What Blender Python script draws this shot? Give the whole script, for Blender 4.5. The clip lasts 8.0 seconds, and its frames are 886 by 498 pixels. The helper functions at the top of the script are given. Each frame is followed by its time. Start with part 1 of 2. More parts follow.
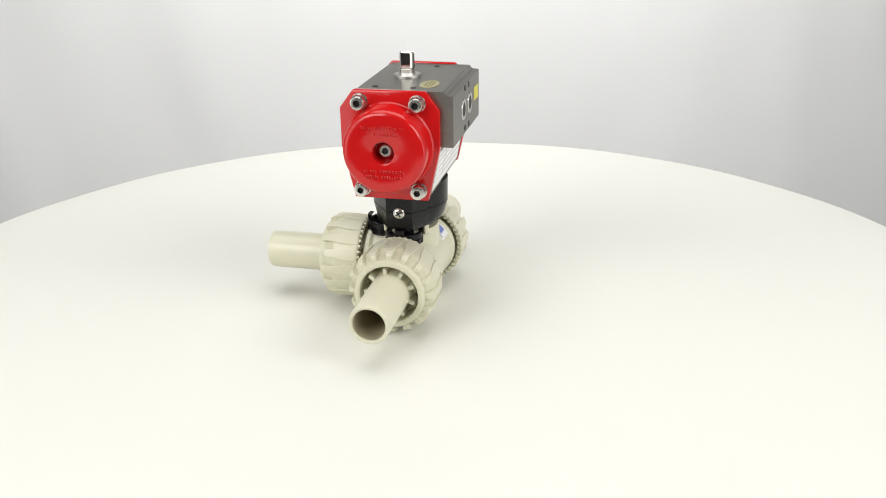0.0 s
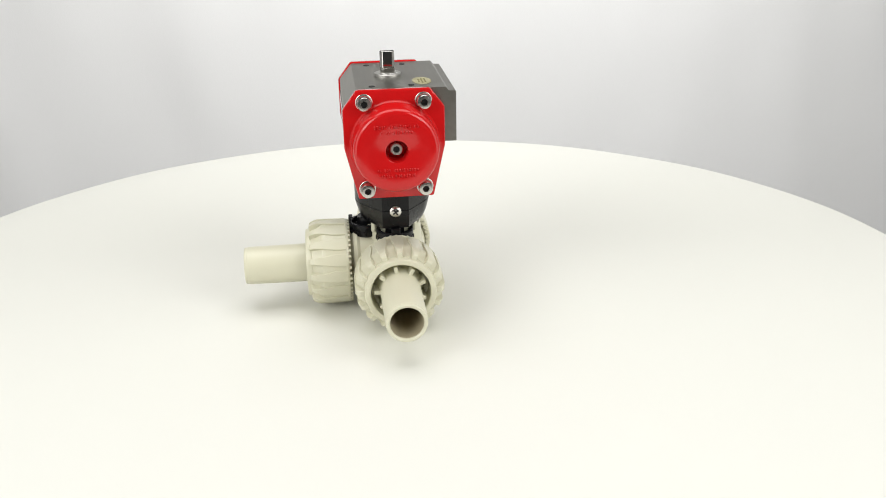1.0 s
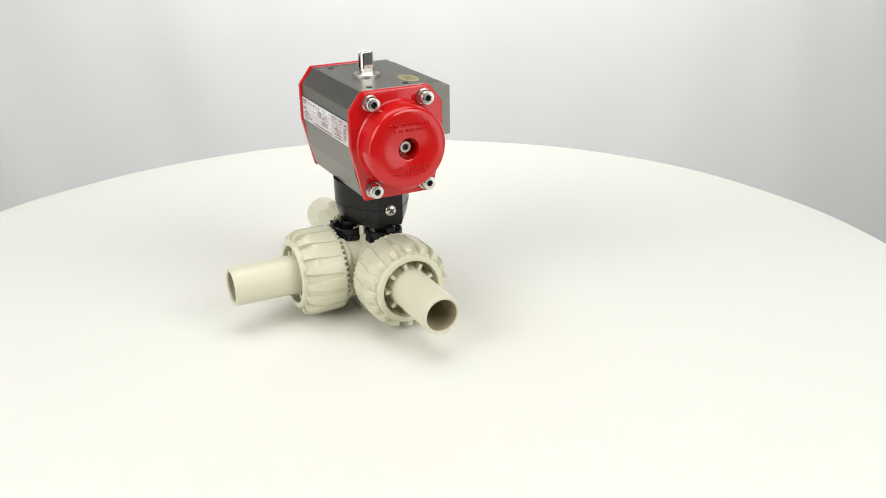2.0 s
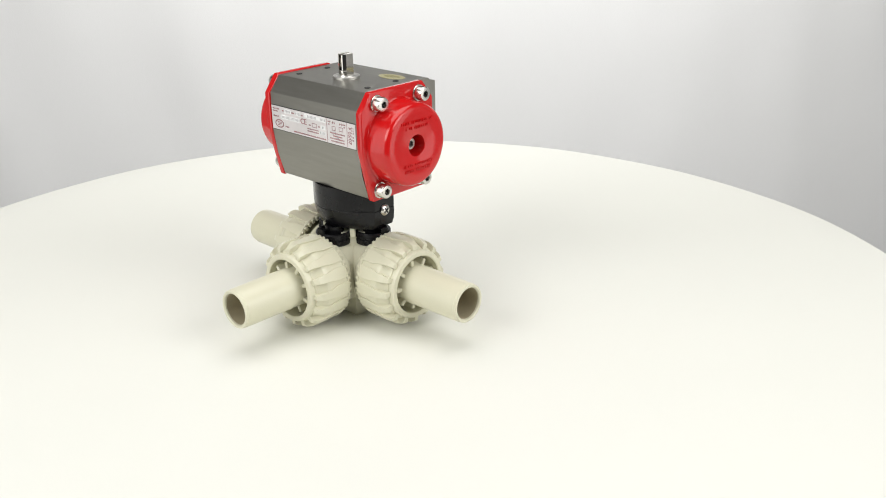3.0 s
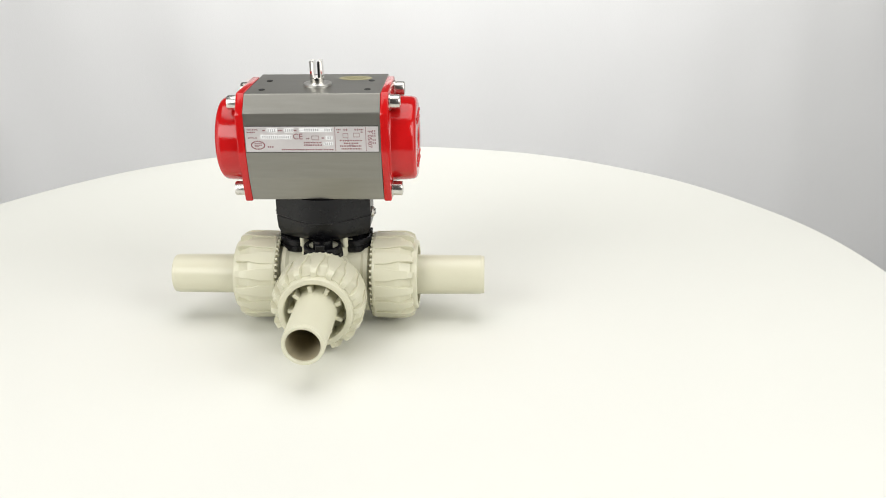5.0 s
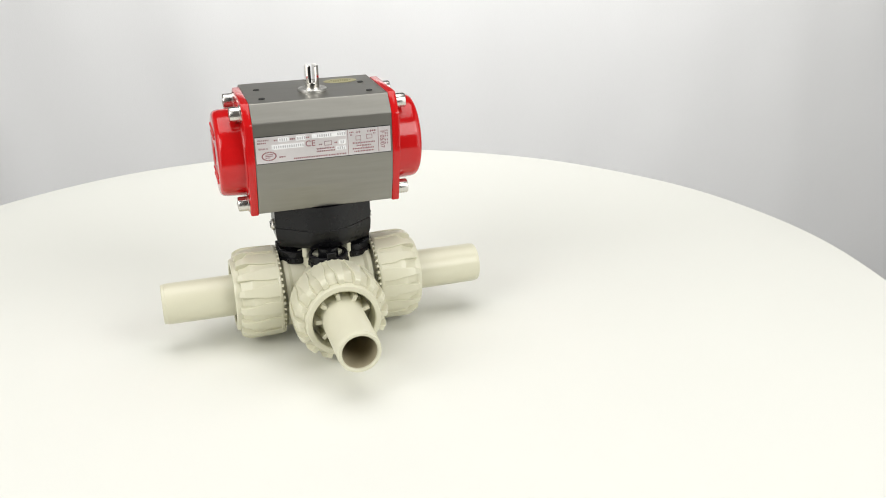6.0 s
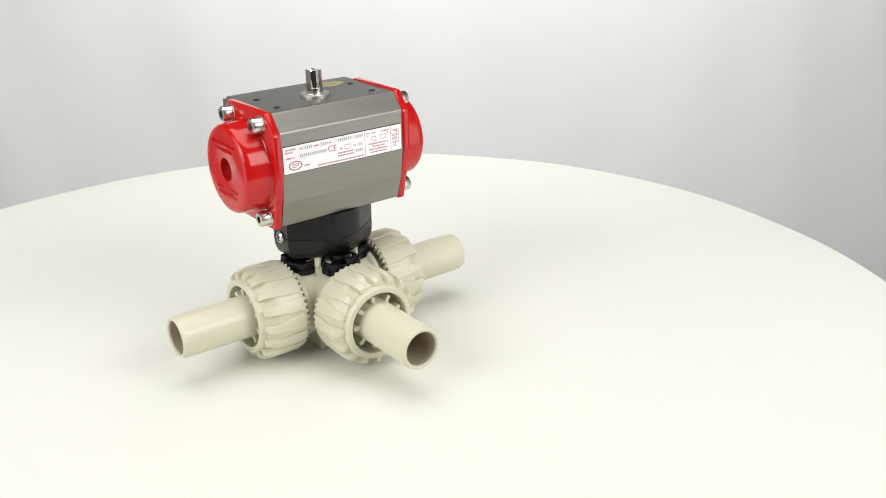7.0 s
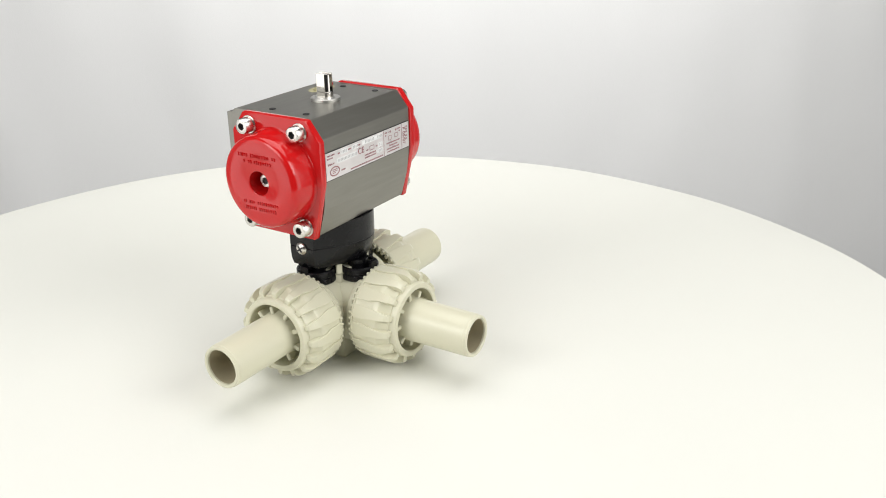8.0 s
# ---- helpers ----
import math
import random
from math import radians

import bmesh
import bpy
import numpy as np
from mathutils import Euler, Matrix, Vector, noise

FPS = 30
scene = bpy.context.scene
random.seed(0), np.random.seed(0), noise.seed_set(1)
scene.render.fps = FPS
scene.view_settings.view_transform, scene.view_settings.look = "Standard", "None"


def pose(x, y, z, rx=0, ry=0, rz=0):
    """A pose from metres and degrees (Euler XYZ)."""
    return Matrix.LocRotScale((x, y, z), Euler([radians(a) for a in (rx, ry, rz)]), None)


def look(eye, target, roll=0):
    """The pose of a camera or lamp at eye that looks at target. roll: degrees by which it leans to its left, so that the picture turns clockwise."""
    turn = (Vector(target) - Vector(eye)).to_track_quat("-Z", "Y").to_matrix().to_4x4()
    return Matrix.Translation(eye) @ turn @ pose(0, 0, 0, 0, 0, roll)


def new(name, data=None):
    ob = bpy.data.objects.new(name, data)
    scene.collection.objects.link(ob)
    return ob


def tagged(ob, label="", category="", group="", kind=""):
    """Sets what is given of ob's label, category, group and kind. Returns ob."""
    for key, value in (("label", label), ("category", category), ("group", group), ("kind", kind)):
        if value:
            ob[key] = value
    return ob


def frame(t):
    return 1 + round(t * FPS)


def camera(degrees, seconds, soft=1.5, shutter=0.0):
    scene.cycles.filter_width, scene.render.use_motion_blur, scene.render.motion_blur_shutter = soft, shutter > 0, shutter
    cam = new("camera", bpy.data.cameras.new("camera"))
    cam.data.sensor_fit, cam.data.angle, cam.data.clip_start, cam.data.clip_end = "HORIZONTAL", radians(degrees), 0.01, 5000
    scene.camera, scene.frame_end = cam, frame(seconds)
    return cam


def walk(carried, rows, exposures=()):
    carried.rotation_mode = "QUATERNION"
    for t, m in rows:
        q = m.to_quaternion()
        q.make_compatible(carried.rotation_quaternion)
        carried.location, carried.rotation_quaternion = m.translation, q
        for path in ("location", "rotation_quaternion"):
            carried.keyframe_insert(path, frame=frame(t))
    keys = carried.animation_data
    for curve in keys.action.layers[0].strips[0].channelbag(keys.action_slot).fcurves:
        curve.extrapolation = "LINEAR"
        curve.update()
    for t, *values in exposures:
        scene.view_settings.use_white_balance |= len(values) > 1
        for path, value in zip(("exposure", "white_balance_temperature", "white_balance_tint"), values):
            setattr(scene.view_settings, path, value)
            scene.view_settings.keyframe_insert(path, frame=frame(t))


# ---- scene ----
SECONDS = 8.0
cam = camera(50.3, SECONDS, 1.0)
CAM_POSE = pose(0.0, -0.7044, 0.3572, 0, 0, -3.9357) @ pose(0, 0, 0, 90 - 22.548) @ pose(0, 0, 0, 0, 0, -0.807)
walk(cam, [(0.0, CAM_POSE), (SECONDS, CAM_POSE)])

# turning of the disc: degrees at the start, degrees a second, the valve's place on the disc
TURN_START, TURN_RATE = -106.947, 20.105
VALVE_X, VALVE_Y = -0.0465, 0.0118
DISC_X, DISC_Y, DISC_R = -0.0439, 0.0206, 0.5036
FLOOR_Z = -0.78

# ---- world and lights ----
world = bpy.data.worlds.new("studio")
scene.world = world
world.use_nodes = True
world.node_tree.nodes["Background"].inputs[0].default_value = (0.9, 0.95, 1.0, 1)
world.node_tree.nodes["Background"].inputs[1].default_value = 0.15


def softbox(name, eye, target, w, h, watts, colour):
    data = bpy.data.lights.new(name, "AREA")
    data.shape, data.size, data.size_y, data.energy, data.color = "RECTANGLE", w, h, watts, colour
    ob = new(name, data)
    ob.matrix_world = look(eye, target)
    return ob


softbox("overhead_softbox", (0.0, 0.10, 1.50), (0.0, 0.10, 0.0), 1.6, 1.3, 18.0, (1.0, 0.995, 0.975))
softbox("left_softbox", (-1.02, -1.00, 0.95), (0.0, 0.0, 0.08), 0.85, 0.85, 11.2, (1.0, 0.995, 0.975))
softbox("right_softbox", (1.06, -0.96, 0.95), (0.0, 0.0, 0.08), 0.85, 0.85, 11.2, (1.0, 0.995, 0.975))
softbox("left_panel", (-1.42, -0.60, 0.40), (0.0, -0.20, 0.12), 1.0, 1.7, 8.0, (1.0, 0.995, 0.975))
softbox("right_panel", (1.42, -0.60, 0.40), (0.0, -0.20, 0.12), 0.9, 1.7, 7.5, (1.0, 0.995, 0.975))
# added fill with no known source, brightens the middle of the backdrop
softbox("added_backdrop_fill", (0.20, 0.62, 0.98), (0.20, 1.50, 0.58), 0.55, 0.4, 9.6, (1.0, 0.995, 0.98))
scene.view_settings.exposure = 0.0


# ---- materials ----
def material(name, colour, rough=0.5, metal=0.0, vary=0.06, grain=400.0, bump=0.02, spots=8.0, coat=0.0, spec=0.5, stretch=(1, 1, 1)):
    """Principled surface with fine grain and broad blotches in its colour, roughness and relief."""
    mat = bpy.data.materials.new(name)
    mat.use_nodes = True
    nt = mat.node_tree
    bsdf = nt.nodes["Principled BSDF"]
    bsdf.inputs["Metallic"].default_value = metal
    bsdf.inputs["Coat Weight"].default_value = coat
    bsdf.inputs["Coat Roughness"].default_value = 0.12
    bsdf.inputs["Specular IOR Level"].default_value = spec
    co = nt.nodes.new("ShaderNodeTexCoord")
    mp = nt.nodes.new("ShaderNodeMapping")
    mp.inputs["Scale"].default_value = stretch
    nt.links.new(co.outputs["Object"], mp.inputs["Vector"])
    fine, broad = nt.nodes.new("ShaderNodeTexNoise"), nt.nodes.new("ShaderNodeTexNoise")
    fine.inputs["Scale"].default_value, fine.inputs["Detail"].default_value = grain, 4
    broad.inputs["Scale"].default_value, broad.inputs["Detail"].default_value = spots, 3
    for n in (fine, broad):
        nt.links.new(mp.outputs[0], n.inputs["Vector"])
    mixv = nt.nodes.new("ShaderNodeMath")
    mixv.operation = "ADD"
    nt.links.new(fine.outputs["Fac"], mixv.inputs[0])
    nt.links.new(broad.outputs["Fac"], mixv.inputs[1])
    ramp = nt.nodes.new("ShaderNodeMapRange")
    ramp.inputs[1].default_value, ramp.inputs[2].default_value = 0.6, 1.4
    ramp.inputs[3].default_value, ramp.inputs[4].default_value = 1 - vary, 1 + vary
    nt.links.new(mixv.outputs[0], ramp.inputs[0])
    tint = nt.nodes.new("ShaderNodeVectorMath")
    tint.operation = "SCALE"
    tint.inputs[0].default_value = colour
    nt.links.new(ramp.outputs[0], tint.inputs["Scale"])
    nt.links.new(tint.outputs[0], bsdf.inputs["Base Color"])
    rr = nt.nodes.new("ShaderNodeMapRange")
    rr.inputs[3].default_value, rr.inputs[4].default_value = max(0.02, rough - 0.06), rough + 0.06
    nt.links.new(broad.outputs["Fac"], rr.inputs[0])
    nt.links.new(rr.outputs[0], bsdf.inputs["Roughness"])
    if bump:
        bp = nt.nodes.new("ShaderNodeBump")
        bp.inputs["Strength"].default_value, bp.inputs["Distance"].default_value = bump, 0.001
        nt.links.new(fine.outputs["Fac"], bp.inputs["Height"])
        nt.links.new(bp.outputs[0], bsdf.inputs["Normal"])
    return mat


M_DISC = material("white_board", (0.79, 0.79, 0.735), 0.55, vary=0.012, grain=900, bump=0.05, spots=5, spec=0.25)
M_CLOTH = material("white_cloth", (0.80, 0.80, 0.797), 0.9, vary=0.03, grain=700, bump=0.3, spots=2.5, spec=0.1)
M_SCREEN = material("white_screen", (0.80, 0.80, 0.79), 0.8, vary=0.03, grain=120, bump=0.1, spots=1.5)
M_PAINT = material("studio_paint", (0.10, 0.10, 0.10), 0.8, vary=0.04, grain=120, bump=0.1, spots=1.5)
M_FLOOR = material("studio_floor", (0.30, 0.30, 0.30), 0.6, vary=0.08, grain=90, bump=0.1, spots=2)
M_PLINTH = material("plinth_paint", (0.12, 0.12, 0.12), 0.5, vary=0.05)
M_PLASTIC = material("beige_plastic", (0.66, 0.642, 0.492), 0.30, vary=0.014, grain=900, bump=0.05, spots=22)
# darker, browner copy of the beige plastic; the bore's shade is in its colour
M_BORE_SHADE = material("bore_shade", (0.42, 0.37, 0.25), 0.55, vary=0.06, grain=500, bump=0.06, spots=60)
M_BLACK = material("black_plastic", (0.006, 0.006, 0.007), 0.27, vary=0.15, grain=900, bump=0.06, spots=60, spec=0.28)
M_RED = material("red_coating", (0.555, 0.009, 0.010), 0.12, vary=0.05, grain=500, bump=0.06, spots=60)
M_ALU = material("grey_anodised", (0.28, 0.273, 0.246), 0.40, metal=0.92, vary=0.09, grain=260, bump=0.03, spots=30, stretch=(0.12, 1, 1))
M_STEEL = material("stainless_steel", (0.66, 0.64, 0.60), 0.27, metal=1.0, vary=0.08, grain=700, bump=0.04, spots=120)
M_WASHER = material("brushed_steel", (0.68, 0.67, 0.64), 0.42, metal=1.0, vary=0.08, grain=800, bump=0.05, spots=120)
M_POLISH = material("polished_steel", (0.66, 0.64, 0.60), 0.08, metal=1.0, vary=0.05, grain=300, bump=0.01, spots=90)
# near-black that paints the shade of holes, sockets and grooves
M_SHADE = material("recess_shade", (0.02, 0.02, 0.02), 0.5, metal=0.3, vary=0.1)
M_PLATE = material("silver_label", (0.88, 0.84, 0.84), 0.30, metal=0.55, vary=0.03, grain=300, bump=0.01, spots=60)
M_WHITE = material("white_print", (0.86, 0.86, 0.86), 0.5, vary=0.02)
M_INK = material("red_brown_ink", (0.40, 0.17, 0.19), 0.30, metal=0.5, vary=0.05)
M_YELLOW = material("yellow_sticker", (0.72, 0.66, 0.05), 0.4, vary=0.03)
M_GOLD = material("gold_sticker", (0.42, 0.38, 0.18), 0.35, metal=0.3, vary=0.05)
M_OLIVE = material("olive_print", (0.22, 0.20, 0.09), 0.5, vary=0.05)
M_BLUE = material("blue_print", (0.20, 0.26, 0.66), 0.4, vary=0.05)
M_GREY = material("grey_print", (0.50, 0.49, 0.50), 0.5, vary=0.05)


# ---- mesh helpers ----
def part(name, bm, mat, parent=None, label="", m=None, angle=32.0):
    """Links a bmesh as one mesh object under its thing or part."""
    bmesh.ops.recalc_face_normals(bm, faces=bm.faces)
    me = bpy.data.meshes.new(name)
    bm.to_mesh(me)
    bm.free()
    me.materials.append(mat)
    for f in me.polygons:
        f.use_smooth = True
    me.set_sharp_from_angle(angle=radians(angle))
    ob = new(name, me)
    if m is not None:
        ob.matrix_basis = m
    if parent is not None:
        ob.parent = parent
    if label:
        tagged(ob, label)
    return ob


def again(ob, m, parent):
    """A further piece on the same mesh."""
    o = new(ob.name.split(".")[0], ob.data)
    o.matrix_basis, o.parent = m, parent
    for key in ob.keys():
        o[key] = ob[key]
    return o


def lathe(bm, prof, n=48, closed=False, m=None, hexed=()):
    """Turns a profile of (along, radius) about the x axis. hexed: indices of rings that are hexagonal."""
    rings = []
    for i, (a, r) in enumerate(prof):
        if r < 1e-6:
            rings.append([bm.verts.new((a, 0, 0))])
            continue
        ring = []
        for k in range(n):
            w = 2 * math.pi * k / n
            q = r
            if i in hexed:
                s = (w % (math.pi / 3)) - math.pi / 6
                q = r * math.cos(math.pi / 6) / math.cos(s)
            ring.append(bm.verts.new((a, q * math.cos(w), q * math.sin(w))))
        rings.append(ring)
    pairs = list(zip(rings, rings[1:])) + ([(rings[-1], rings[0])] if closed else [])
    for p, q in pairs:
        for k in range(n):
            k2 = (k + 1) % n
            if len(p) == 1 and len(q) == 1:
                continue
            if len(p) == 1:
                bm.faces.new((p[0], q[k], q[k2]))
            elif len(q) == 1:
                bm.faces.new((p[k], p[k2], q[0]))
            else:
                bm.faces.new((p[k], p[k2], q[k2], q[k]))
    if m is not None:
        bmesh.ops.transform(bm, matrix=m, verts=[v for r in rings for v in r])
    return bm


def prism(bm, outline, x0, x1, bevel=0.0, seg=2):
    """A (y, z) outline drawn out from x0 to x1, with rounded edges."""
    a = [bm.verts.new((x0, y, z)) for y, z in outline]
    b = [bm.verts.new((x1, y, z)) for y, z in outline]
    n = len(a)
    faces = [bm.faces.new(a), bm.faces.new(b[::-1])]
    faces += [bm.faces.new((a[i], b[i], b[(i + 1) % n], a[(i + 1) % n])) for i in range(n)]
    if bevel:
        edges = list({e for f in faces for e in f.edges})
        bmesh.ops.bevel(bm, geom=edges, offset=bevel, segments=seg, affect="EDGES", profile=0.5, clamp_overlap=True)
    return bm


def box(bm, x0, x1, y0, y1, z0, z1, bevel=0.0, seg=1, m=None):
    old = set(bm.verts)
    prism(bm, [(y0, z0), (y1, z0), (y1, z1), (y0, z1)], x0, x1, bevel, seg)
    if m is not None:
        bmesh.ops.transform(bm, matrix=m, verts=[v for v in bm.verts if v not in old])
    return bm


UP = pose(0, 0, 0, 0, -90, 0)      # turns the lathe's axis upwards


def letters(text, size, mat, name, parent, m, label="", depth=0.0001):
    """Writing in the built-in font, as a thin mesh."""
    cu = bpy.data.curves.new(name, "FONT")
    cu.body, cu.size, cu.extrude, cu.align_x, cu.align_y = text, size, depth, "CENTER", "CENTER"
    tmp = bpy.data.objects.new(name + "_curve", cu)
    scene.collection.objects.link(tmp)
    me = bpy.data.meshes.new_from_object(tmp.evaluated_get(bpy.context.evaluated_depsgraph_get()))
    bpy.data.objects.remove(tmp)
    bpy.data.curves.remove(cu)
    me.materials.clear()
    me.materials.append(mat)
    ob = new(name, me)
    ob.matrix_basis, ob.parent = m, parent
    if label:
        tagged(ob, label)
    return ob


# ---- the studio ----
def studio():
    def slab(name, x0, x1, y0, y1, z0, z1, mat, label, cat):
        return tagged(part(name, box(bmesh.new(), x0, x1, y0, y1, z0, z1), mat), label, cat, kind="structure")
    t, w, f, b, h = 0.12, 2.4, -2.6, 1.9, 2.5
    slab("floor", -w, w, f, b, FLOOR_Z - 0.1, FLOOR_Z, M_FLOOR, "plain grey studio floor under the turntable", "floor")
    slab("ceiling", -w, w, f, b, h, h + 0.1, M_PAINT, "plain painted studio ceiling above the lamps", "ceiling")
    slab("wall_north", -w, w, b, b + t, FLOOR_Z - 0.1, h + 0.1, M_PAINT, "plain painted wall behind the cloth backdrop", "wall")
    slab("wall_south", -w, w, f - t, f, FLOOR_Z - 0.1, h + 0.1, M_PAINT, "plain painted wall closing the studio", "wall")
    slab("wall_west", -w - t, -w, f - t, b + t, FLOOR_Z - 0.1, h + 0.1, M_SCREEN, "plain white side wall of the studio", "wall")
    slab("wall_east", w, w + t, f - t, b + t, FLOOR_Z - 0.1, h + 0.1, M_SCREEN, "plain white side wall of the studio", "wall")
    # hanging cloth with soft folds
    bm = bmesh.new()
    nx, nz, y0, top = 180, 44, 1.25, 0.50
    grid = []
    for j in range(nz + 1):
        z = FLOOR_Z + 0.002 + (top - FLOOR_Z) * j / nz
        row = []
        for i in range(nx + 1):
            x = -1.9 + 3.8 * i / nx
            v = Vector((x * 1.6, z * 0.25, 3.0))
            d = 0.042 * noise.noise(v) + 0.015 * noise.noise(Vector((x * 5.0 + z * 0.9, z * 0.5, 7.0))) + 0.003 * noise.noise(Vector((x * 9, z * 4, 1.0)))
            row.append(bm.verts.new((x, y0 + d, z)))
        grid.append(row)
    for j in range(nz):
        for i in range(nx):
            bm.faces.new((grid[j][i], grid[j][i + 1], grid[j + 1][i + 1], grid[j + 1][i]))
    ret = bmesh.ops.extrude_face_region(bm, geom=list(bm.faces))
    bmesh.ops.translate(bm, vec=(0, 0.002, 0), verts=[g for g in ret["geom"] if isinstance(g, bmesh.types.BMVert)])
    tagged(part("backdrop", bm, M_CLOTH, angle=80), "white cloth backdrop hanging in soft vertical folds", "backdrop", kind="structure")


# ---- the turntable ----
def turntable():
    top = new("turntable")
    tagged(top, "round white turntable with a thin smooth top", "turntable")
    bm = bmesh.new()
    n, rings = 256, []
    prof = [(-0.012, -0.05), (-0.012, -0.003), (-0.0095, -0.0006), (-0.006, 0.0), (-0.0025, -0.0006), (-0.0007, -0.0025), (0.0, -0.006), (0.0, -0.05)]
    for z, dr in prof:
        ring = []
        for k in range(n):
            w = 2 * math.pi * k / n
            r = DISC_R + dr + 0.0016 * math.sin(3 * w + 0.6) + 0.0009 * math.sin(7 * w) + 0.0006 * math.sin(17 * w + 1)
            ring.append(bm.verts.new((DISC_X + r * math.cos(w), DISC_Y + r * math.sin(w), z)))
        rings.append(ring)
    for p, q in zip(rings, rings[1:]):
        for k in range(n):
            bm.faces.new((p[k], p[(k + 1) % n], q[(k + 1) % n], q[k]))
    bm.faces.new(rings[0])
    bm.faces.new(rings[-1])
    part("disc", bm, M_DISC, top, "white round board")
    bm = bmesh.new()
    lathe(bm, [(FLOOR_Z, 0), (FLOOR_Z, 0.20), (FLOOR_Z + 0.02, 0.205), (FLOOR_Z + 0.03, 0.06), (-0.06, 0.06), (-0.05, 0.16), (-0.0121, 0.16), (-0.0121, 0)], 64, m=UP)
    part("pedestal", bm, M_PLINTH, top, "dark pedestal under the board")
    return top


# ---- the valve ----
BODY_Z = 0.039
NUT_N = 16


def nut_radius(a):
    """Outer radius of a union nut's raised grip, by the distance along its pipe."""
    return float(np.interp(a, (0.0385, 0.0405, 0.0500, 0.0600, 0.0650, 0.0690, 0.0712), (0.0350, 0.0356, 0.0360, 0.0361, 0.0360, 0.0346, 0.0330)))


def nut_floor(a):
    """Radius of the sunk fields between the grips, which fall away towards the front."""
    return float(np.interp(a, (0.0385, 0.0405, 0.0500, 0.0604, 0.0612, 0.0650, 0.0690), (0.0338, 0.0344, 0.0348, 0.0347, 0.0342, 0.0313, 0.0298)))


def union_nut(parent, m):
    bm = bmesh.new()
    rim = [(0.0385, 0.0335), (0.0387, 0.0348), (0.0392, 0.0354), (0.0408, 0.0358), (0.0411, 0.0349)]
    outer = [(a, nut_floor(a)) for a in (0.0440, 0.0500, 0.0560, 0.0604, 0.0612, 0.0650, 0.0690)]
    prof = [(0.0425, 0.0300), (0.0425, 0.0318), (0.0385, 0.0322)] + rim + outer + [(0.0693, 0.0288), (0.0730, 0.0286), (0.0741, 0.0279), (0.0743, 0.0272), (0.0743, 0.0247), (0.0738, 0.0239), (0.0540, 0.0236), (0.0540, 0.0195), (0.050, 0.0195), (0.050, 0.0300)]
    lathe(bm, prof, 96, closed=True)
    nut = part("union_nut", bm, M_PLASTIC, parent, "beige ribbed union nut", m)
    # raised grips: broad at the rear, drawn in by an uneven curve to a narrow fin at the front
    step = 2 * math.pi / NUT_N
    first = {}
    for k in range(NUT_N):
        kind = k % 2
        if kind not in first:
            bm = bmesh.new()
            rows = []
            for a, left, right in ((0.0400, 0.37, 0.37), (0.0406, 0.37, 0.37), (0.0430, 0.37, 0.37), (0.0465, 0.385, 0.36), (0.0495, 0.375, 0.37), (0.0525, 0.355, 0.345), (0.0550, 0.335, 0.29), (0.0575, 0.305, 0.25), (0.0592, 0.275, 0.235),
                                   (0.0610, 0.265, 0.23), (0.0640, 0.245, 0.215), (0.0675, 0.21, 0.185), (0.0706, 0.185, 0.165), (0.0712, 0.165, 0.145)):
                lo, hi = -left * step, right * step
                if kind:
                    lo, hi = -(right * 0.55 + left * 0.45) * step, (left * 0.55 + right * 0.45) * step
                end = a in (0.0400, 0.0712)
                row = []
                for u in (0.0, 0.05, 0.3, 0.5, 0.7, 0.95, 1.0):
                    w = lo + (hi - lo) * u
                    r = nut_radius(a) * (0.5 + 0.5 * math.cos(step / 2) / math.cos(w)) + 0.0003
                    row.append((a, r - (0.0006 if end else 0.0) - (0.00025 if u in (0.0, 1.0) else 0.0), w))
                rows.append(row)
            top = [[bm.verts.new((a, r * math.cos(w), r * math.sin(w))) for a, r, w in row] for row in rows]
            low = [[bm.verts.new((a, q * math.cos(w), q * math.sin(w))) for a, r, w in row for q in (max(nut_floor(a) - 0.0015, 0.0285),)] for row in rows]
            nr, nc = len(top), len(top[0])
            for i in range(nr - 1):
                for j in range(nc - 1):
                    bm.faces.new((top[i][j], top[i][j + 1], top[i + 1][j + 1], top[i + 1][j]))
                bm.faces.new((top[i][0], top[i + 1][0], low[i + 1][0], low[i][0]))
                bm.faces.new((top[i][-1], low[i][-1], low[i + 1][-1], top[i + 1][-1]))
            for j in range(nc - 1):
                bm.faces.new((top[0][j], low[0][j], low[0][j + 1], top[0][j + 1]))
                bm.faces.new((top[-1][j], top[-1][j + 1], low[-1][j + 1], low[-1][j]))
            first[kind] = part("grip_pad", bm, M_PLASTIC, nut, m=pose(0, 0, 0, math.degrees(step * k)), angle=14)
        else:
            again(first[kind], pose(0, 0, 0, math.degrees(step * k)), nut)
    # locking teeth round the rear rim
    first = None
    for k in range(46):
        if first is None:
            bm = bmesh.new()
            prism(bm, [(-0.0013, 0.0312), (0.0013, 0.0312), (0.0010, 0.0351), (-0.0010, 0.0351)], 0.0370, 0.0395, 0.0003, 1)
            first = part("locking_tooth", bm, M_PLASTIC, nut)
        else:
            again(first, pose(0, 0, 0, 360 * k / 46), nut)
    return nut


def pipe_spigot(parent, m, length):
    bm = bmesh.new()
    prof = [(0.022, 0.0122), (0.022, 0.0128), (0.0520, 0.0128), (0.0520, 0.0190), (0.0600, 0.0188), (0.0606, 0.0182), (0.0640, 0.0172), (0.070, 0.0163), (length - 0.0040, 0.0160), (length - 0.0028, 0.0159), (length - 0.0024, 0.0156), (length - 0.0006, 0.0155),
            (length, 0.0150), (length, 0.0136), (length - 0.0008, 0.0128), (length - 0.002, 0.0127), (length - 0.002, 0.0133), (0.064, 0.0133), (0.064, 0.0122)]
    lathe(bm, prof, 64, closed=True)
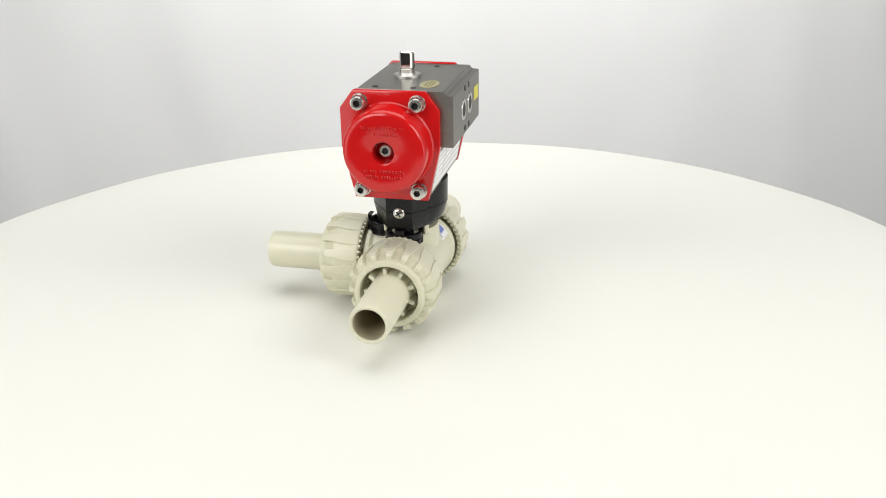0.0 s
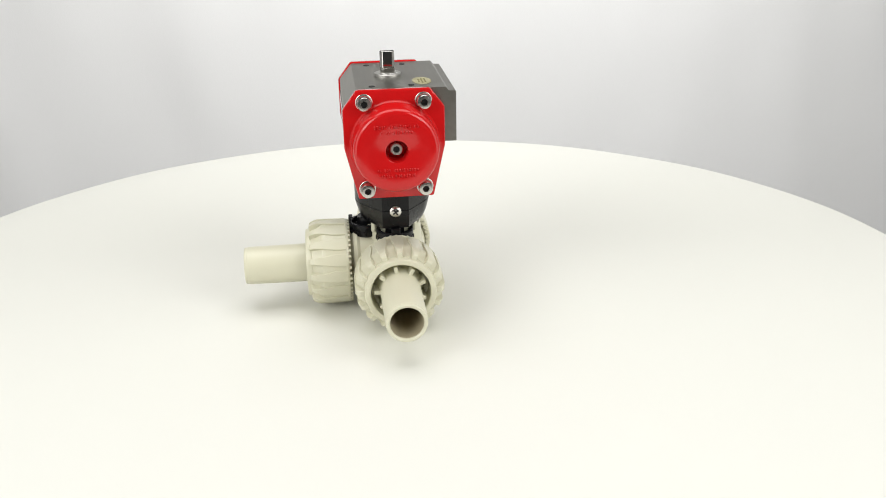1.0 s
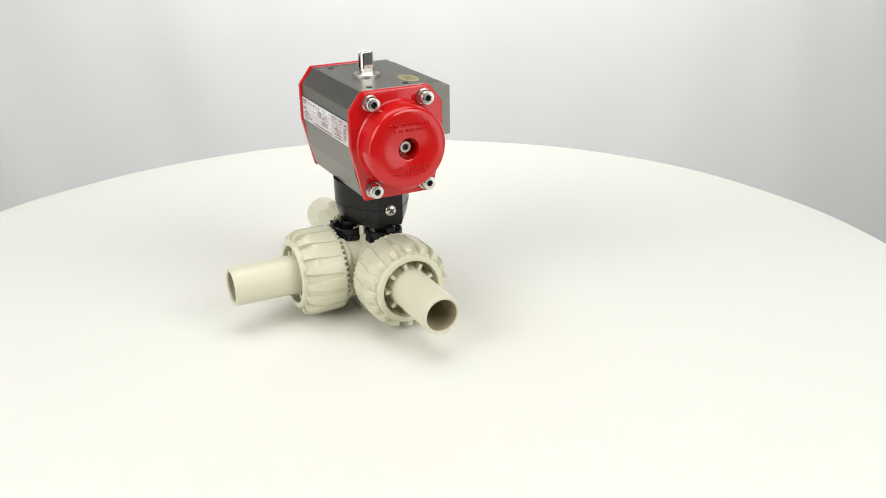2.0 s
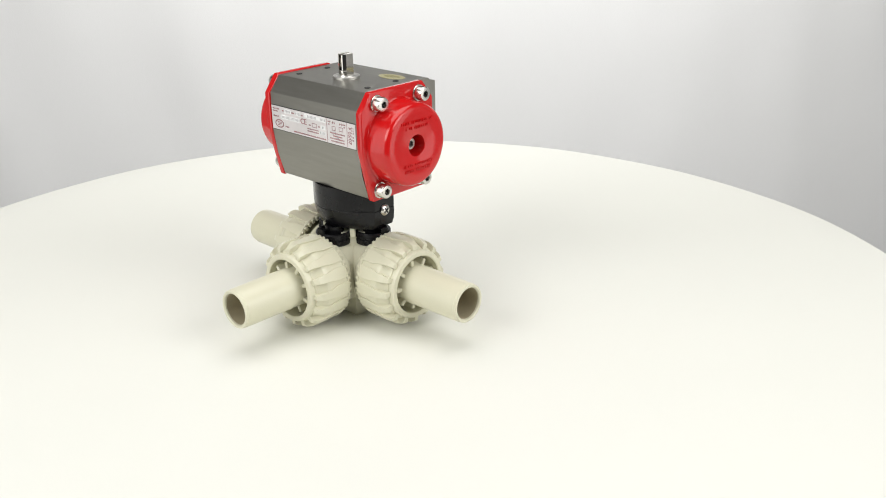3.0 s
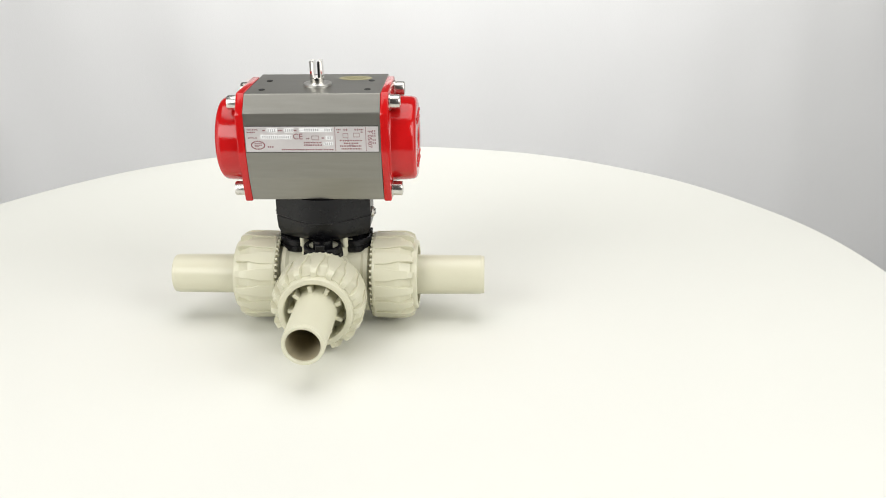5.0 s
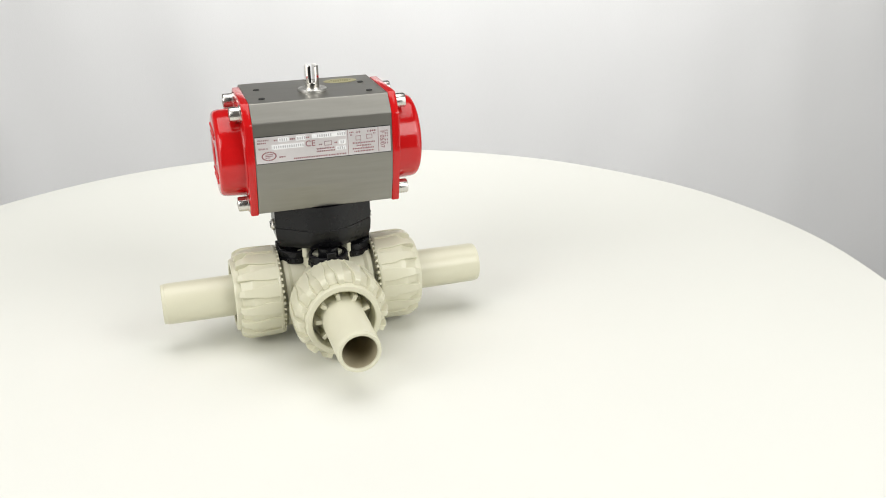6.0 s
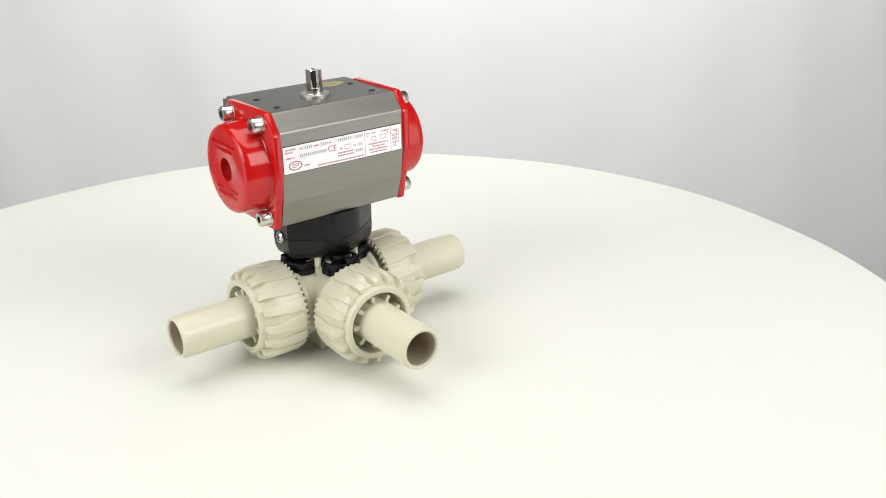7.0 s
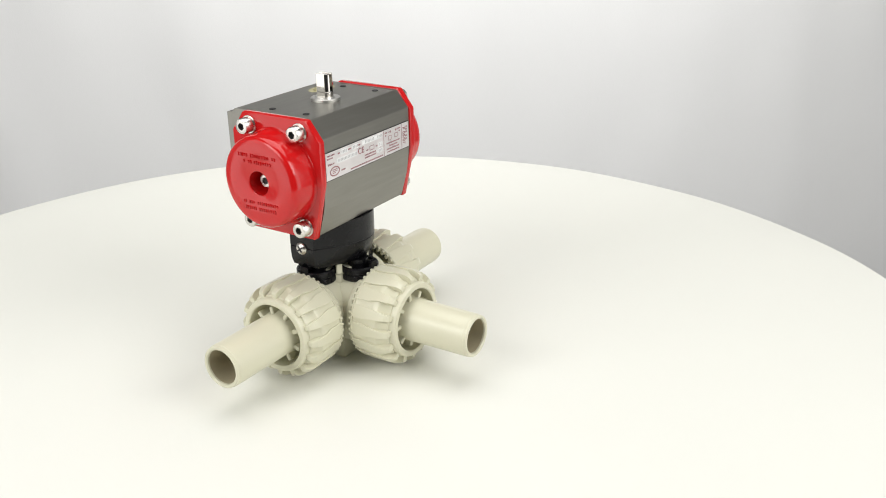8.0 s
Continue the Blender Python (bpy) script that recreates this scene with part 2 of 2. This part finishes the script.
    pipe = part("pipe_spigot", bm, M_PLASTIC, parent, "beige plastic pipe end", m)
    # disc that closes the bore; the darkness of the depth is painted on it
    bm = bmesh.new()
    lathe(bm, [(0.0200, 0.0), (0.0200, 0.0124), (0.0225, 0.0124), (0.0225, 0.0)], 40)
    # thin sleeve in the bore that carries the painted shade
    shade_sleeve = bmesh.new()
    lathe(shade_sleeve, [(0.0225, 0.0118), (length - 0.0021, 0.0127), (length - 0.0021, 0.0132), (0.0225, 0.0121)], 48, closed=True)
    part("bore_shade", shade_sleeve, M_BORE_SHADE, pipe, "brownish inner wall of the pipe, darkened in colour for its shade")
    part("bore_end", bm, M_SHADE, pipe, "disc closing the bore, black in place of the shade deep inside")
    first = None
    for k in range(9):
        mm = pose(0, 0, 0, 40 * k + 10)
        if first is None:
            first = part("lug", box(bmesh.new(), 0.0560, 0.0718, -0.0016, 0.0016, 0.0155, 0.0214, 0.0006, 1), M_PLASTIC, pipe, m=mm)
        else:
            again(first, mm, pipe)
    return pipe


def valve_body(parent, m):
    bm = bmesh.new()
    lathe(bm, [(-0.018, 0.0), (-0.018, 0.0128), (-0.056, 0.0128), (-0.056, 0.024), (-0.037, 0.0265), (-0.0345, 0.0300), (-0.0315, 0.0300), (-0.029, 0.0283), (0.029, 0.0283), (0.0315, 0.0300), (0.0345, 0.0300), (0.037, 0.0265), (0.056, 0.024), (0.056, 0.0128), (0.018, 0.0128), (0.018, 0)], 56,
          m=pose(0, 0, BODY_Z))
    lathe(bm, [(0.0, 0.0), (0.0, 0.0283), (0.029, 0.0283), (0.0315, 0.0300), (0.0345, 0.0300), (0.037, 0.0265), (0.056, 0.024), (0.056, 0.0128), (0.018, 0.0128), (0.018, 0)], 56, m=pose(0, 0, BODY_Z, 0, 0, -90))
    lathe(bm, [(0.030, 0.0), (0.030, 0.0240), (0.070, 0.0236), (0.0735, 0.0228), (0.0735, 0)], 48, m=UP)
    box(bm, -0.020, 0.020, -0.020, 0.020, 0.0, 0.026, 0.002, 2)
    for k in range(4):
        box(bm, 0.0190, 0.0256, -0.0023, 0.0023, 0.0700, 0.0790, 0.0008, 1, pose(0, 0, 0, 0, 0, 45 + 90 * k))
    return part("valve_body", bm, M_PLASTIC, parent, "beige plastic three-way valve body", m)


def mount_clip(parent, m):
    """Black round clip between the bracket and a port."""
    bm = bmesh.new()
    at = pose(0.0222, 0, 0)
    lathe(bm, [(0.0640, 0.0), (0.0640, 0.0142), (0.0652, 0.0152), (0.0690, 0.0154), (0.0694, 0.0148), (0.0702, 0.0148), (0.0706, 0.0154), (0.0738, 0.0153), (0.0746, 0.0146), (0.0746, 0.0128), (0.0712, 0.0112), (0.0708, 0.0080), (0.0790, 0.0076), (0.0790, 0.0)], 40, m=at @ UP)
    for k in range(14):
        box(bm, 0.0146, 0.0159, -0.0012, 0.0012, 0.0650, 0.0688, 0.0004, 1, at @ pose(0, 0, 0, 0, 0, 360 * k / 14 + 9))
    # hooked tongue at the outer side
    box(bm, 0.0330, 0.0372, -0.0040, 0.0040, 0.0700, 0.0722, 0.0006, 1)
    box(bm, 0.0356, 0.0374, -0.0036, 0.0036, 0.0716, 0.0792, 0.0006, 1)
    box(bm, 0.0338, 0.0372, -0.0036, 0.0036, 0.0776, 0.0792, 0.0005, 1)
    return part("mount_clip", bm, M_BLACK, parent, "black plastic mounting clip", m)


def bracket(parent):
    bm = bmesh.new()
    plan = []
    r, face, half = 0.0310, 0.0376, 0.0108
    tangent = math.atan2(half, face) + math.acos(r / math.hypot(face, half))
    for k in range(25):
        w = tangent + (math.pi - 2 * tangent) * k / 24
        plan.append((r * math.cos(w), r * math.sin(w)))
    plan += [(-face, half), (-face, -half)] + [(-x, -y) for x, y in plan] + [(face, -half), (face, half)]
    rings = []
    for z, gx, gy in ((0.0790, 0.90, 0.70), (0.0798, 0.93, 0.76), (0.0850, 0.985, 0.88), (0.0915, 1.0, 0.97), (0.0946, 1.0, 1.0), (0.0949, 0.985, 0.985), (0.0955, 0.985, 0.985), (0.0958, 1.0, 1.0), (0.1142, 1.0, 1.015)):
        rings.append([bm.verts.new((x * gx, math.copysign(min(abs(y), half) + max(abs(y) - half, 0) * gy, y), z)) for x, y in plan])
    n = len(plan)
    for p, q in zip(rings, rings[1:]):
        for k in range(n):
            bm.faces.new((p[k], p[(k + 1) % n], q[(k + 1) % n], q[k]))
    bm.faces.new(rings[0])
    bm.faces.new(rings[-1])
    br = part("bracket", bm, M_BLACK, parent, "black plastic mounting bracket")
    for s in (0, 180):
        bm = bmesh.new()
        lathe(bm, [(0.0368, 0.0), (0.0368, 0.0048), (0.0384, 0.0047), (0.0394, 0.0038), (0.0400, 0.0020), (0.0401, 0.0)], 28)
        bmesh.ops.transform(bm, matrix=pose(0, 0, 0.0944), verts=bm.verts)
        part("screw", bm, M_STEEL, br, "stainless cross-head screw", pose(0, 0, 0, 0, 0, s))
        # no recess is cut: bars stand proud, coloured like its shade
        bm = bmesh.new()
        for w in (35, 125):
            box(bm, 0.0390, 0.04025, -0.0026, 0.0026, -0.0006, 0.0006, 0.0, 1, pose(0, 0, 0.0944, w))
        part("screw_cross", bm, M_SHADE, br, "cross recess drawn as raised bars, its shade put into the colour", pose(0, 0, 0, 0, 0, s))
    return br


# ---- the actuator ----
END_X = 0.0508
TOP_Z = 0.1971
CAP_Z = 0.1555


def actuator_body(parent):
    bm = bmesh.new()
    outline = [(-0.0272, TOP_Z), (-0.0372, 0.1846), (-0.0374, 0.1545), (-0.0343, 0.1338), (-0.0288, 0.1144), (0.0288, 0.1144), (0.0372, 0.1549), (0.0481, 0.1549),
               (0.0481, 0.1940), (0.0425, 0.1943), (0.0405, TOP_Z)]
    prism(bm, outline, -END_X, END_X)
    edges = [e for e in bm.edges if abs(e.verts[0].co.x - e.verts[1].co.x) > 0.05 and min(e.verts[0].co.z, e.verts[1].co.z) > 0.1745 or e.verts[0].co.z < 0.12 and abs(e.verts[0].co.x - e.verts[1].co.x) > 0.05]
    bmesh.ops.bevel(bm, geom=edges, offset=0.0008, segments=3, affect="EDGES", profile=0.5)
    body = part("actuator_body", bm, M_ALU, parent, "grey anodised extruded aluminium body", angle=5)
    # tapped holes in the top: uncut, flat discs with the shade painted
    first = None
    for sx in (-1, 1):
        for sy in (-1, 1):
            mm = pose(0.04 * sx, 0.015 * sy, 0)
            if first is None:
                bm = bmesh.new()
                lathe(bm, [(TOP_Z - 0.001, 0), (TOP_Z + 0.0002, 0.0), (TOP_Z + 0.0002, 0.0020), (TOP_Z + 0.00035, 0.0021), (TOP_Z + 0.00035, 0.0024), (TOP_Z - 0.001, 0.0025)], 20, m=UP)
                first = part("tapped_hole", bm, M_SHADE, body, "tapped hole drawn as a flat disc, its shade put into the colour", mm)
            else:
                again(first, mm, body)
    # air ports and screw holes on the interface pad, as discs painted with their shade
    back = pose(0, 0.0481, 0.1748, 0, 0, 90)
    first = None
    for sx in (-1, 1):
        mm = back @ pose(0, 0.012 * sx, 0)
        if first is None:
            bm = bmesh.new()
            lathe(bm, [(0.0, 0.0056), (0.0004, 0.0056), (0.0004, 0.0082), (0.0, 0.0084)], 32, closed=True)
            first = part("port_ring", bm, M_STEEL, body, "bare metal port rim", mm)
            bm = bmesh.new()
            lathe(bm, [(-0.001, 0), (0.0003, 0), (0.0003, 0.0055), (-0.001, 0.0055)], 32)
            hole = part("air_port", bm, M_SHADE, body, "air port drawn as a flat disc, its shade put into the colour", mm)
        else:
            again(first, mm, body)
            again(hole, mm, body)
    first = None
    for sx in (-1, 1):
        for sz in (-1, 1):
            mm = back @ pose(0, 0.0072 * sx, 0.016 * sz)
            if first is None:
                bm = bmesh.new()
                lathe(bm, [(-0.001, 0), (0.0003, 0), (0.0003, 0.0024), (-0.001, 0.0024)], 18)
                first = part("screw_hole", bm, M_SHADE, body, "screw hole drawn as a flat disc, its shade put into the colour", mm)
            else:
                again(first, mm, body)
    part("yellow_sticker", box(bmesh.new(), -0.046, -0.030, 0.0479, 0.0483, 0.1718, 0.1828), M_YELLOW, body, "yellow square sticker")
    # oval gold sticker on the top
    bm = bmesh.new()
    lathe(bm, [(TOP_Z - 0.0005, 0), (TOP_Z + 0.0002, 0), (TOP_Z + 0.0002, 0.0100), (TOP_Z - 0.0005, 0.0100)], 40, m=UP)
    bmesh.ops.transform(bm, matrix=Matrix.Diagonal((1.3, 0.72, 1, 1)), verts=bm.verts)
    part("oval_sticker", bm, M_GOLD, body, "oval gold sticker with dark print", pose(0.0262, 0.0245, 0))
    bm = bmesh.new()
    for x0, x1, y in ((-0.007, 0.007, 0.0025), (-0.009, 0.009, 0.0), (-0.006, 0.006, -0.0025)):
        x = x0
        while x < x1:
            box(bm, x, x + 0.0011, y - 0.0006, y + 0.0006, TOP_Z, TOP_Z + 0.0003)
            x += 0.0018
    part("sticker_print", bm, M_OLIVE, body, "dull unreadable print", pose(0.0262, 0.0245, 0))
    return body


def back_label(parent):
    """White label on the sloping rear flank."""
    slope = math.degrees(math.atan2(0.0372 - 0.0288, 0.1549 - 0.1144))
    m = pose(0, 0.0288, 0.1144, -slope)
    lab = part("rear_label", box(bmesh.new(), -0.046, 0.048, -0.0002, 0.0004, 0.004, 0.0355), M_WHITE, parent, "white printed label on the rear flank", m)
    bm = bmesh.new()
    for z in (0.010, 0.0155, 0.021, 0.0265, 0.031):
        box(bm, -0.044, 0.046, 0.0003, 0.0006, z, z + 0.0006)
    for x in (-0.044, -0.012, 0.018, 0.046):
        box(bm, x, x + 0.0006, 0.0003, 0.00055, 0.010, 0.0316)
    part("table_lines", bm, M_GREY, lab, "thin grey printed rules")


def name_plate(parent):
    x0, x1, z0, z1, y = -0.0501, 0.0493, 0.1554, 0.1747, -0.0373
    w, h = x1 - x0, z1 - z0
    plate = part("name_plate", box(bmesh.new(), x0, x1, y - 0.0005, y + 0.0003, z0, z1), M_PLATE, parent, "silver printed name plate")

    def mark(bm, u0, u1, v0, v1, d=0.0001):
        box(bm, x0 + u0 * w, x0 + u1 * w, y - 0.0005 - d, y - 0.0004, z1 - v1 * h, z1 - v0 * h)

    def words(bm, u0, u1, v, hh):
        u = u0
        while u < u1:
            n = random.uniform(0.006, 0.011)
            mark(bm, u, min(u + n, u1), v - hh / 2 * random.uniform(0.7, 1.0), v + hh / 2)
            u += n + 0.004
    for a in ((0.165, 0.245, 0.06, 0.23), (0.295, 0.365, 0.06, 0.23), (0.41, 0.66, 0.04, 0.22), (0.115, 0.35, 0.32, 0.50), (0.605, 0.66, 0.36, 0.53), (0.585, 0.66, 0.60, 0.75)):
        field = bmesh.new()
        mark(field, *a)
        part("white_field", field, M_WHITE, plate, "white blank field")
    bm = bmesh.new()
    for u0, u1, v in ((0.175, 0.235, 0.145), (0.305, 0.355, 0.145), (0.45, 0.56, 0.13), (0.60, 0.65, 0.13), (0.13, 0.34, 0.41), (0.62, 0.65, 0.445), (0.595, 0.65, 0.675)):
        u = u0
        while u < u1:
            mark(bm, u, u + 0.008, v - 0.05, v + 0.05, 0.0002)
            u += 0.016
    part("stamped_print", bm, M_GREY, plate, "faint stamped figures")
    bm = bmesh.new()
    for a in ((0.015, 0.075, 0.22), (0.135, 0.155, 0.15), (0.25, 0.285, 0.15), (0.37, 0.39, 0.15), (0.46, 0.485, 0.47), (0.575, 0.598, 0.45), (0.44, 0.575, 0.63), (0.44, 0.575, 0.73), (0.165, 0.21, 0.80),
              (0.27, 0.66, 0.91), (0.71, 0.88, 0.55), (0.74, 0.85, 0.66), (0.71, 0.87, 0.77), (0.72, 0.87, 0.88), (0.69, 0.72, 0.12), (0.695, 0.71, 0.22), (0.86, 0.89, 0.12), (0.87, 0.885, 0.22)):
        words(bm, *a, 0.055)
    for u in (0.675, 0.905):
        mark(bm, u, u + 0.003, 0.02, 0.98)
    for u0, u1, v0, v1 in ((0.50, 0.555, 0.36, 0.53), (0.735, 0.775, 0.27, 0.45), (0.815, 0.86, 0.25, 0.42)):
        t = 0.003
        mark(bm, u0, u1, v0, v0 + 0.018)
        mark(bm, u0, u1, v1 - 0.018, v1)
        mark(bm, u0, u0 + t, v0, v1)
        mark(bm, u1 - t, u1, v0, v1)
    for u in (0.738, 0.755, 0.82, 0.84):
        mark(bm, u, u + 0.018, 0.12, 0.14)
        mark(bm, u + 0.007, u + 0.011, 0.08, 0.18)
    for v in (0.14, 0.24, 0.34, 0.50, 0.62):
        mark(bm, 0.957, 0.963, v, v + 0.07)
        mark(bm, 0.972, 0.978, v, v + 0.07)
    # oval maker's mark as a plain shape
    n = 28
    cu, cv, ru, rv = 0.092, 0.735, 0.05, 0.155
    for k in range(n):
        a = 2 * math.pi * k / n
        u, v = cu + ru * math.cos(a), cv + rv * math.sin(a)
        mark(bm, u - 0.004, u + 0.004, v - 0.024, v + 0.024)
    mark(bm, 0.066, 0.120, 0.66, 0.685)
    mark(bm, 0.066, 0.120, 0.72, 0.745)
    mark(bm, 0.066, 0.100, 0.78, 0.805)
    # added strips: the shadow line along the plate's top and bottom, as colour
    edge = bmesh.new()
    box(edge, x0, x1, y - 0.0003, y + 0.0002, z1, z1 + 0.0005)
    box(edge, x0, x1, y - 0.0003, y + 0.0002, z0 - 0.0005, z0)
    part("plate_shade_lines", edge, M_SHADE, plate, "thin dark strips painting the shadow line above and below the plate")
    part("red_print", bm, M_INK, plate, "faded red-brown print and oval mark")
    letters("CE", 0.0062, M_INK, "ce_mark", plate, pose(x0 + 0.397 * w, y - 0.0006, z1 - 0.40 * h) @ pose(0, 0, 0, 90), "dark printed letters")
    letters("MAX 8 BAR", 0.0016, M_INK, "pressure_mark", plate, pose(x0 + 0.058 * w, y - 0.0006, z1 - 0.12 * h) @ pose(0, 0, 0, 90), "red-brown printed words")
    letters("SERIAL N.", 0.0017, M_INK, "serial_mark", plate, pose(x0 + 0.056 * w, y - 0.0006, z1 - 0.44 * h) @ pose(0, 0, 0, 90), "red-brown printed words")
    letters("F 05/07", 0.0044, M_INK, "size_mark", plate, pose(x0 + 0.935 * w, y - 0.0006, z1 - 0.50 * h) @ pose(0, 0, 0, 90) @ pose(0, 0, 0, 0, 0, -90), "red-brown printed letters and figures")


def end_cap(parent, m):
    bm = bmesh.new()
    outline = [(-0.0278, 0.1980), (-0.0386, 0.1838), (-0.0386, 0.1538), (-0.0292, 0.1131), (0.0292, 0.1131), (0.0386, 0.1538), (0.0386, 0.1838), (0.0278, 0.1980)]
    prism(bm, outline, END_X + 0.0001, 0.0568, 0.0012, 2)
    lathe(bm, [(0.0545, 0.0352), (0.0568, 0.0345), (0.0580, 0.0334), (0.0630, 0.0328), (0.0705, 0.0324), (0.0735, 0.0319), (0.0750, 0.0309), (0.0758, 0.0295), (0.0762, 0.0276), (0.0763, 0.0245), (0.0763, 0.0095), (0.0758, 0.0085), (0.0640, 0.0080), (0.0640, 0.0)], 72,
          m=pose(0, 0, CAP_Z))
    cap = part("end_cap", bm, M_RED, parent, "glossy red cast end cap", m)
    first = None
    for sy in (-1, 1):
        for z in (0.1893, 0.1216):
            mm = pose(-0.0019, 0.0223 * sy, z, 17 * sy + 300 * z)
            if first is None:
                bm = bmesh.new()
                lathe(bm, [(0.0580, 0.0), (0.0580, 0.0064), (0.0595, 0.0064), (0.0597, 0.0061), (0.0597, 0.0055), (0.0660, 0.0055), (0.0668, 0.0050), (0.0670, 0.0042), (0.0670, 0.0028), (0.0630, 0.0027), (0.0630, 0.0)], 30, hexed=(8, 9))
                first = part("bolt", bm, M_STEEL, cap, "stainless socket-head bolt", mm)
                # black filler at the socket's bottom, its shade put into the colour
                bm = bmesh.new()
                lathe(bm, [(0.0625, 0.0), (0.0625, 0.0026), (0.0642, 0.0026), (0.0642, 0.0)], 24, hexed=(1, 2))
                socket = part("bolt_socket", bm, M_SHADE, cap, "black filler in the bolt's socket that paints its shade", mm)
            else:
                again(first, mm, cap)
                again(socket, mm, cap)
    # black filler inside the plug screw, standing in for the socket's shade
    bm = bmesh.new()
    lathe(bm, [(0.0670, 0.0), (0.0670, 0.0024), (0.0682, 0.0024), (0.0682, 0.0)], 24)
    part("plug_socket", bm, M_SHADE, cap, "black filler in the plug's socket that paints its shade", pose(0, 0, CAP_Z))
    bm = bmesh.new()
    lathe(bm, [(0.0635, 0.0), (0.0635, 0.0050), (0.0690, 0.0049), (0.0697, 0.0042), (0.0697, 0.0028), (0.0675, 0.0026), (0.0675, 0.0)], 30, hexed=(4, 5))
    part("plug_screw", bm, M_STEEL, cap, "steel socket screw deep in the hole", pose(0, 0, CAP_Z, 20))
    # raised lettering that cannot be read
    rnd = random.Random(5)
    bm = bmesh.new()
    for dz, half in ((0.0190, 0.0165), (0.0146, 0.0120), (-0.0142, 0.0150), (-0.0186, 0.0138)):
        y = -half
        while y < half:
            n = rnd.uniform(0.0008, 0.0016)
            if rnd.random() > 0.06:
                h = rnd.uniform(0.0010, 0.0014)
                box(bm, 0.0755, 0.0770, y, y + n, CAP_Z + dz - h, CAP_Z + dz + h, 0.0004, 1)
            y += n + 0.0006
    tagged(part("raised_lettering", bm, M_RED, cap, "raised cast lettering, unreadable"), kind="stuff")
    return cap


def drive_shaft(parent):
    bm = bmesh.new()
    lathe(bm, [(TOP_Z - 0.002, 0.0), (TOP_Z - 0.002, 0.0104), (TOP_Z + 0.0007, 0.0104), (TOP_Z + 0.0009, 0.0107), (TOP_Z + 0.0017, 0.0107), (TOP_Z + 0.0020, 0.0104), (TOP_Z + 0.0020, 0.0075), (TOP_Z + 0.0017, 0.0071), (TOP_Z + 0.0023, 0.0068), (TOP_Z + 0.0023, 0.0)], 40, m=UP)
    part("shaft_collar", bm, M_WASHER, parent, "flat steel ring round the shaft")
    # two prongs with flats outwards and a slot between them
    bm = bmesh.new()
    z0, z1, zs, r, flat, gap = TOP_Z + 0.0022, 0.2163, 0.2038, 0.0059, 0.0047, 0.0015

    def outline(xa, xb):
        pts, n = [], 9
        for i in range(n + 1):
            x = xb + (xa - xb) * i / n
            pts.append((x, math.sqrt(max(r * r - x * x, 0))))
        return pts + [(x, -y) for x, y in reversed(pts)]
    for xa, xb, lo, hi in ((-flat, flat, z0, zs), (gap, flat, zs - 0.0001, z1), (-flat, -gap, zs - 0.0001, z1)):
        o = outline(xa, xb)
        a = [bm.verts.new((x, y, lo)) for x, y in o]
        b = [bm.verts.new((x, y, hi - 0.0006)) for x, y in o]
        cx = (xa + xb) / 2
        c = [bm.verts.new((cx + (x - cx) * 0.9, y * 0.92, hi)) for x, y in o]
        n = len(o)
        bm.faces.new(a)
        bm.faces.new(c)
        for p, q in ((a, b), (b, c)):
            for i in range(n):
                bm.faces.new((p[i], p[(i + 1) % n], q[(i + 1) % n], q[i]))
    part("drive_shaft", bm, M_POLISH, parent, "polished steel slotted drive shaft", angle=25)


def shoulder_sticker(parent, m):
    """Small white sticker with a blue square, stuck on the round body."""
    def curved(bm, x0, x1, a0, a1, r, n=6):
        top = [[bm.verts.new((x, rr * math.cos(radians(a0 + (a1 - a0) * i / n)), BODY_Z + rr * math.sin(radians(a0 + (a1 - a0) * i / n)))) for i in range(n + 1)] for x, rr in ((x0, r), (x1, r), (x1, r - 0.0006), (x0, r - 0.0006))]
        for p, q in ((0, 1), (1, 2), (2, 3), (3, 0)):
            for i in range(n):
                bm.faces.new((top[p][i], top[p][i + 1], top[q][i + 1], top[q][i]))
        for i in (0, n):
            bm.faces.new([t[i] for t in top])
        return bm
    st = part("sticker", curved(bmesh.new(), -0.0292, -0.0112, 30, 66, 0.0286), M_WHITE, parent, "small white sticker with a blue square", m)
    bm = bmesh.new()
    for k in range(4):
        curved(bm, -0.0146 + 0.0007 * k, -0.0143 + 0.0007 * k, 34, 60, 0.0288)
    part("sticker_print", bm, M_GREY, st, "fine grey print")
    part("sticker_square", curved(bmesh.new(), -0.0272, -0.0166, 40, 62, 0.0288), M_BLUE, st, "blue printed square")


def actuated_valve():
    v = new("actuated_valve")
    tagged(v, "beige three-way plastic ball valve with red-capped grey pneumatic actuator", "valve")
    val = pose(0, 0, 0, 0, 0, -0.27)
    valve_body(v, val)
    shoulder_sticker(v, val)
    for turn, length in ((0, 0.1283), (180, 0.1283), (-90, 0.1262)):
        m = val @ pose(0, 0, BODY_Z, 0, 0, turn)
        union_nut(v, m)
        pipe_spigot(v, m, length)
    for turn in (0, 180, 270):
        mount_clip(v, val @ pose(0, 0, 0, 0, 0, turn))
    bracket(v)
    actuator_body(v)
    name_plate(v)
    back_label(v)
    end_cap(v, pose(0, 0, 0))
    end_cap(v, pose(0, 0, 0, 0, 0, 180))
    drive_shaft(v)
    return v


studio()
TABLE = turntable()
VALVE = actuated_valve()


def motions():
    times = [SECONDS * i / 40 for i in range(41)]
    spin = [(t, pose(0, 0, 0, 0, 0, TURN_START + TURN_RATE * t)) for t in times]
    walk(TABLE, spin)
    walk(VALVE, [(t, m @ pose(VALVE_X, VALVE_Y, 0.0)) for t, m in spin])


motions()
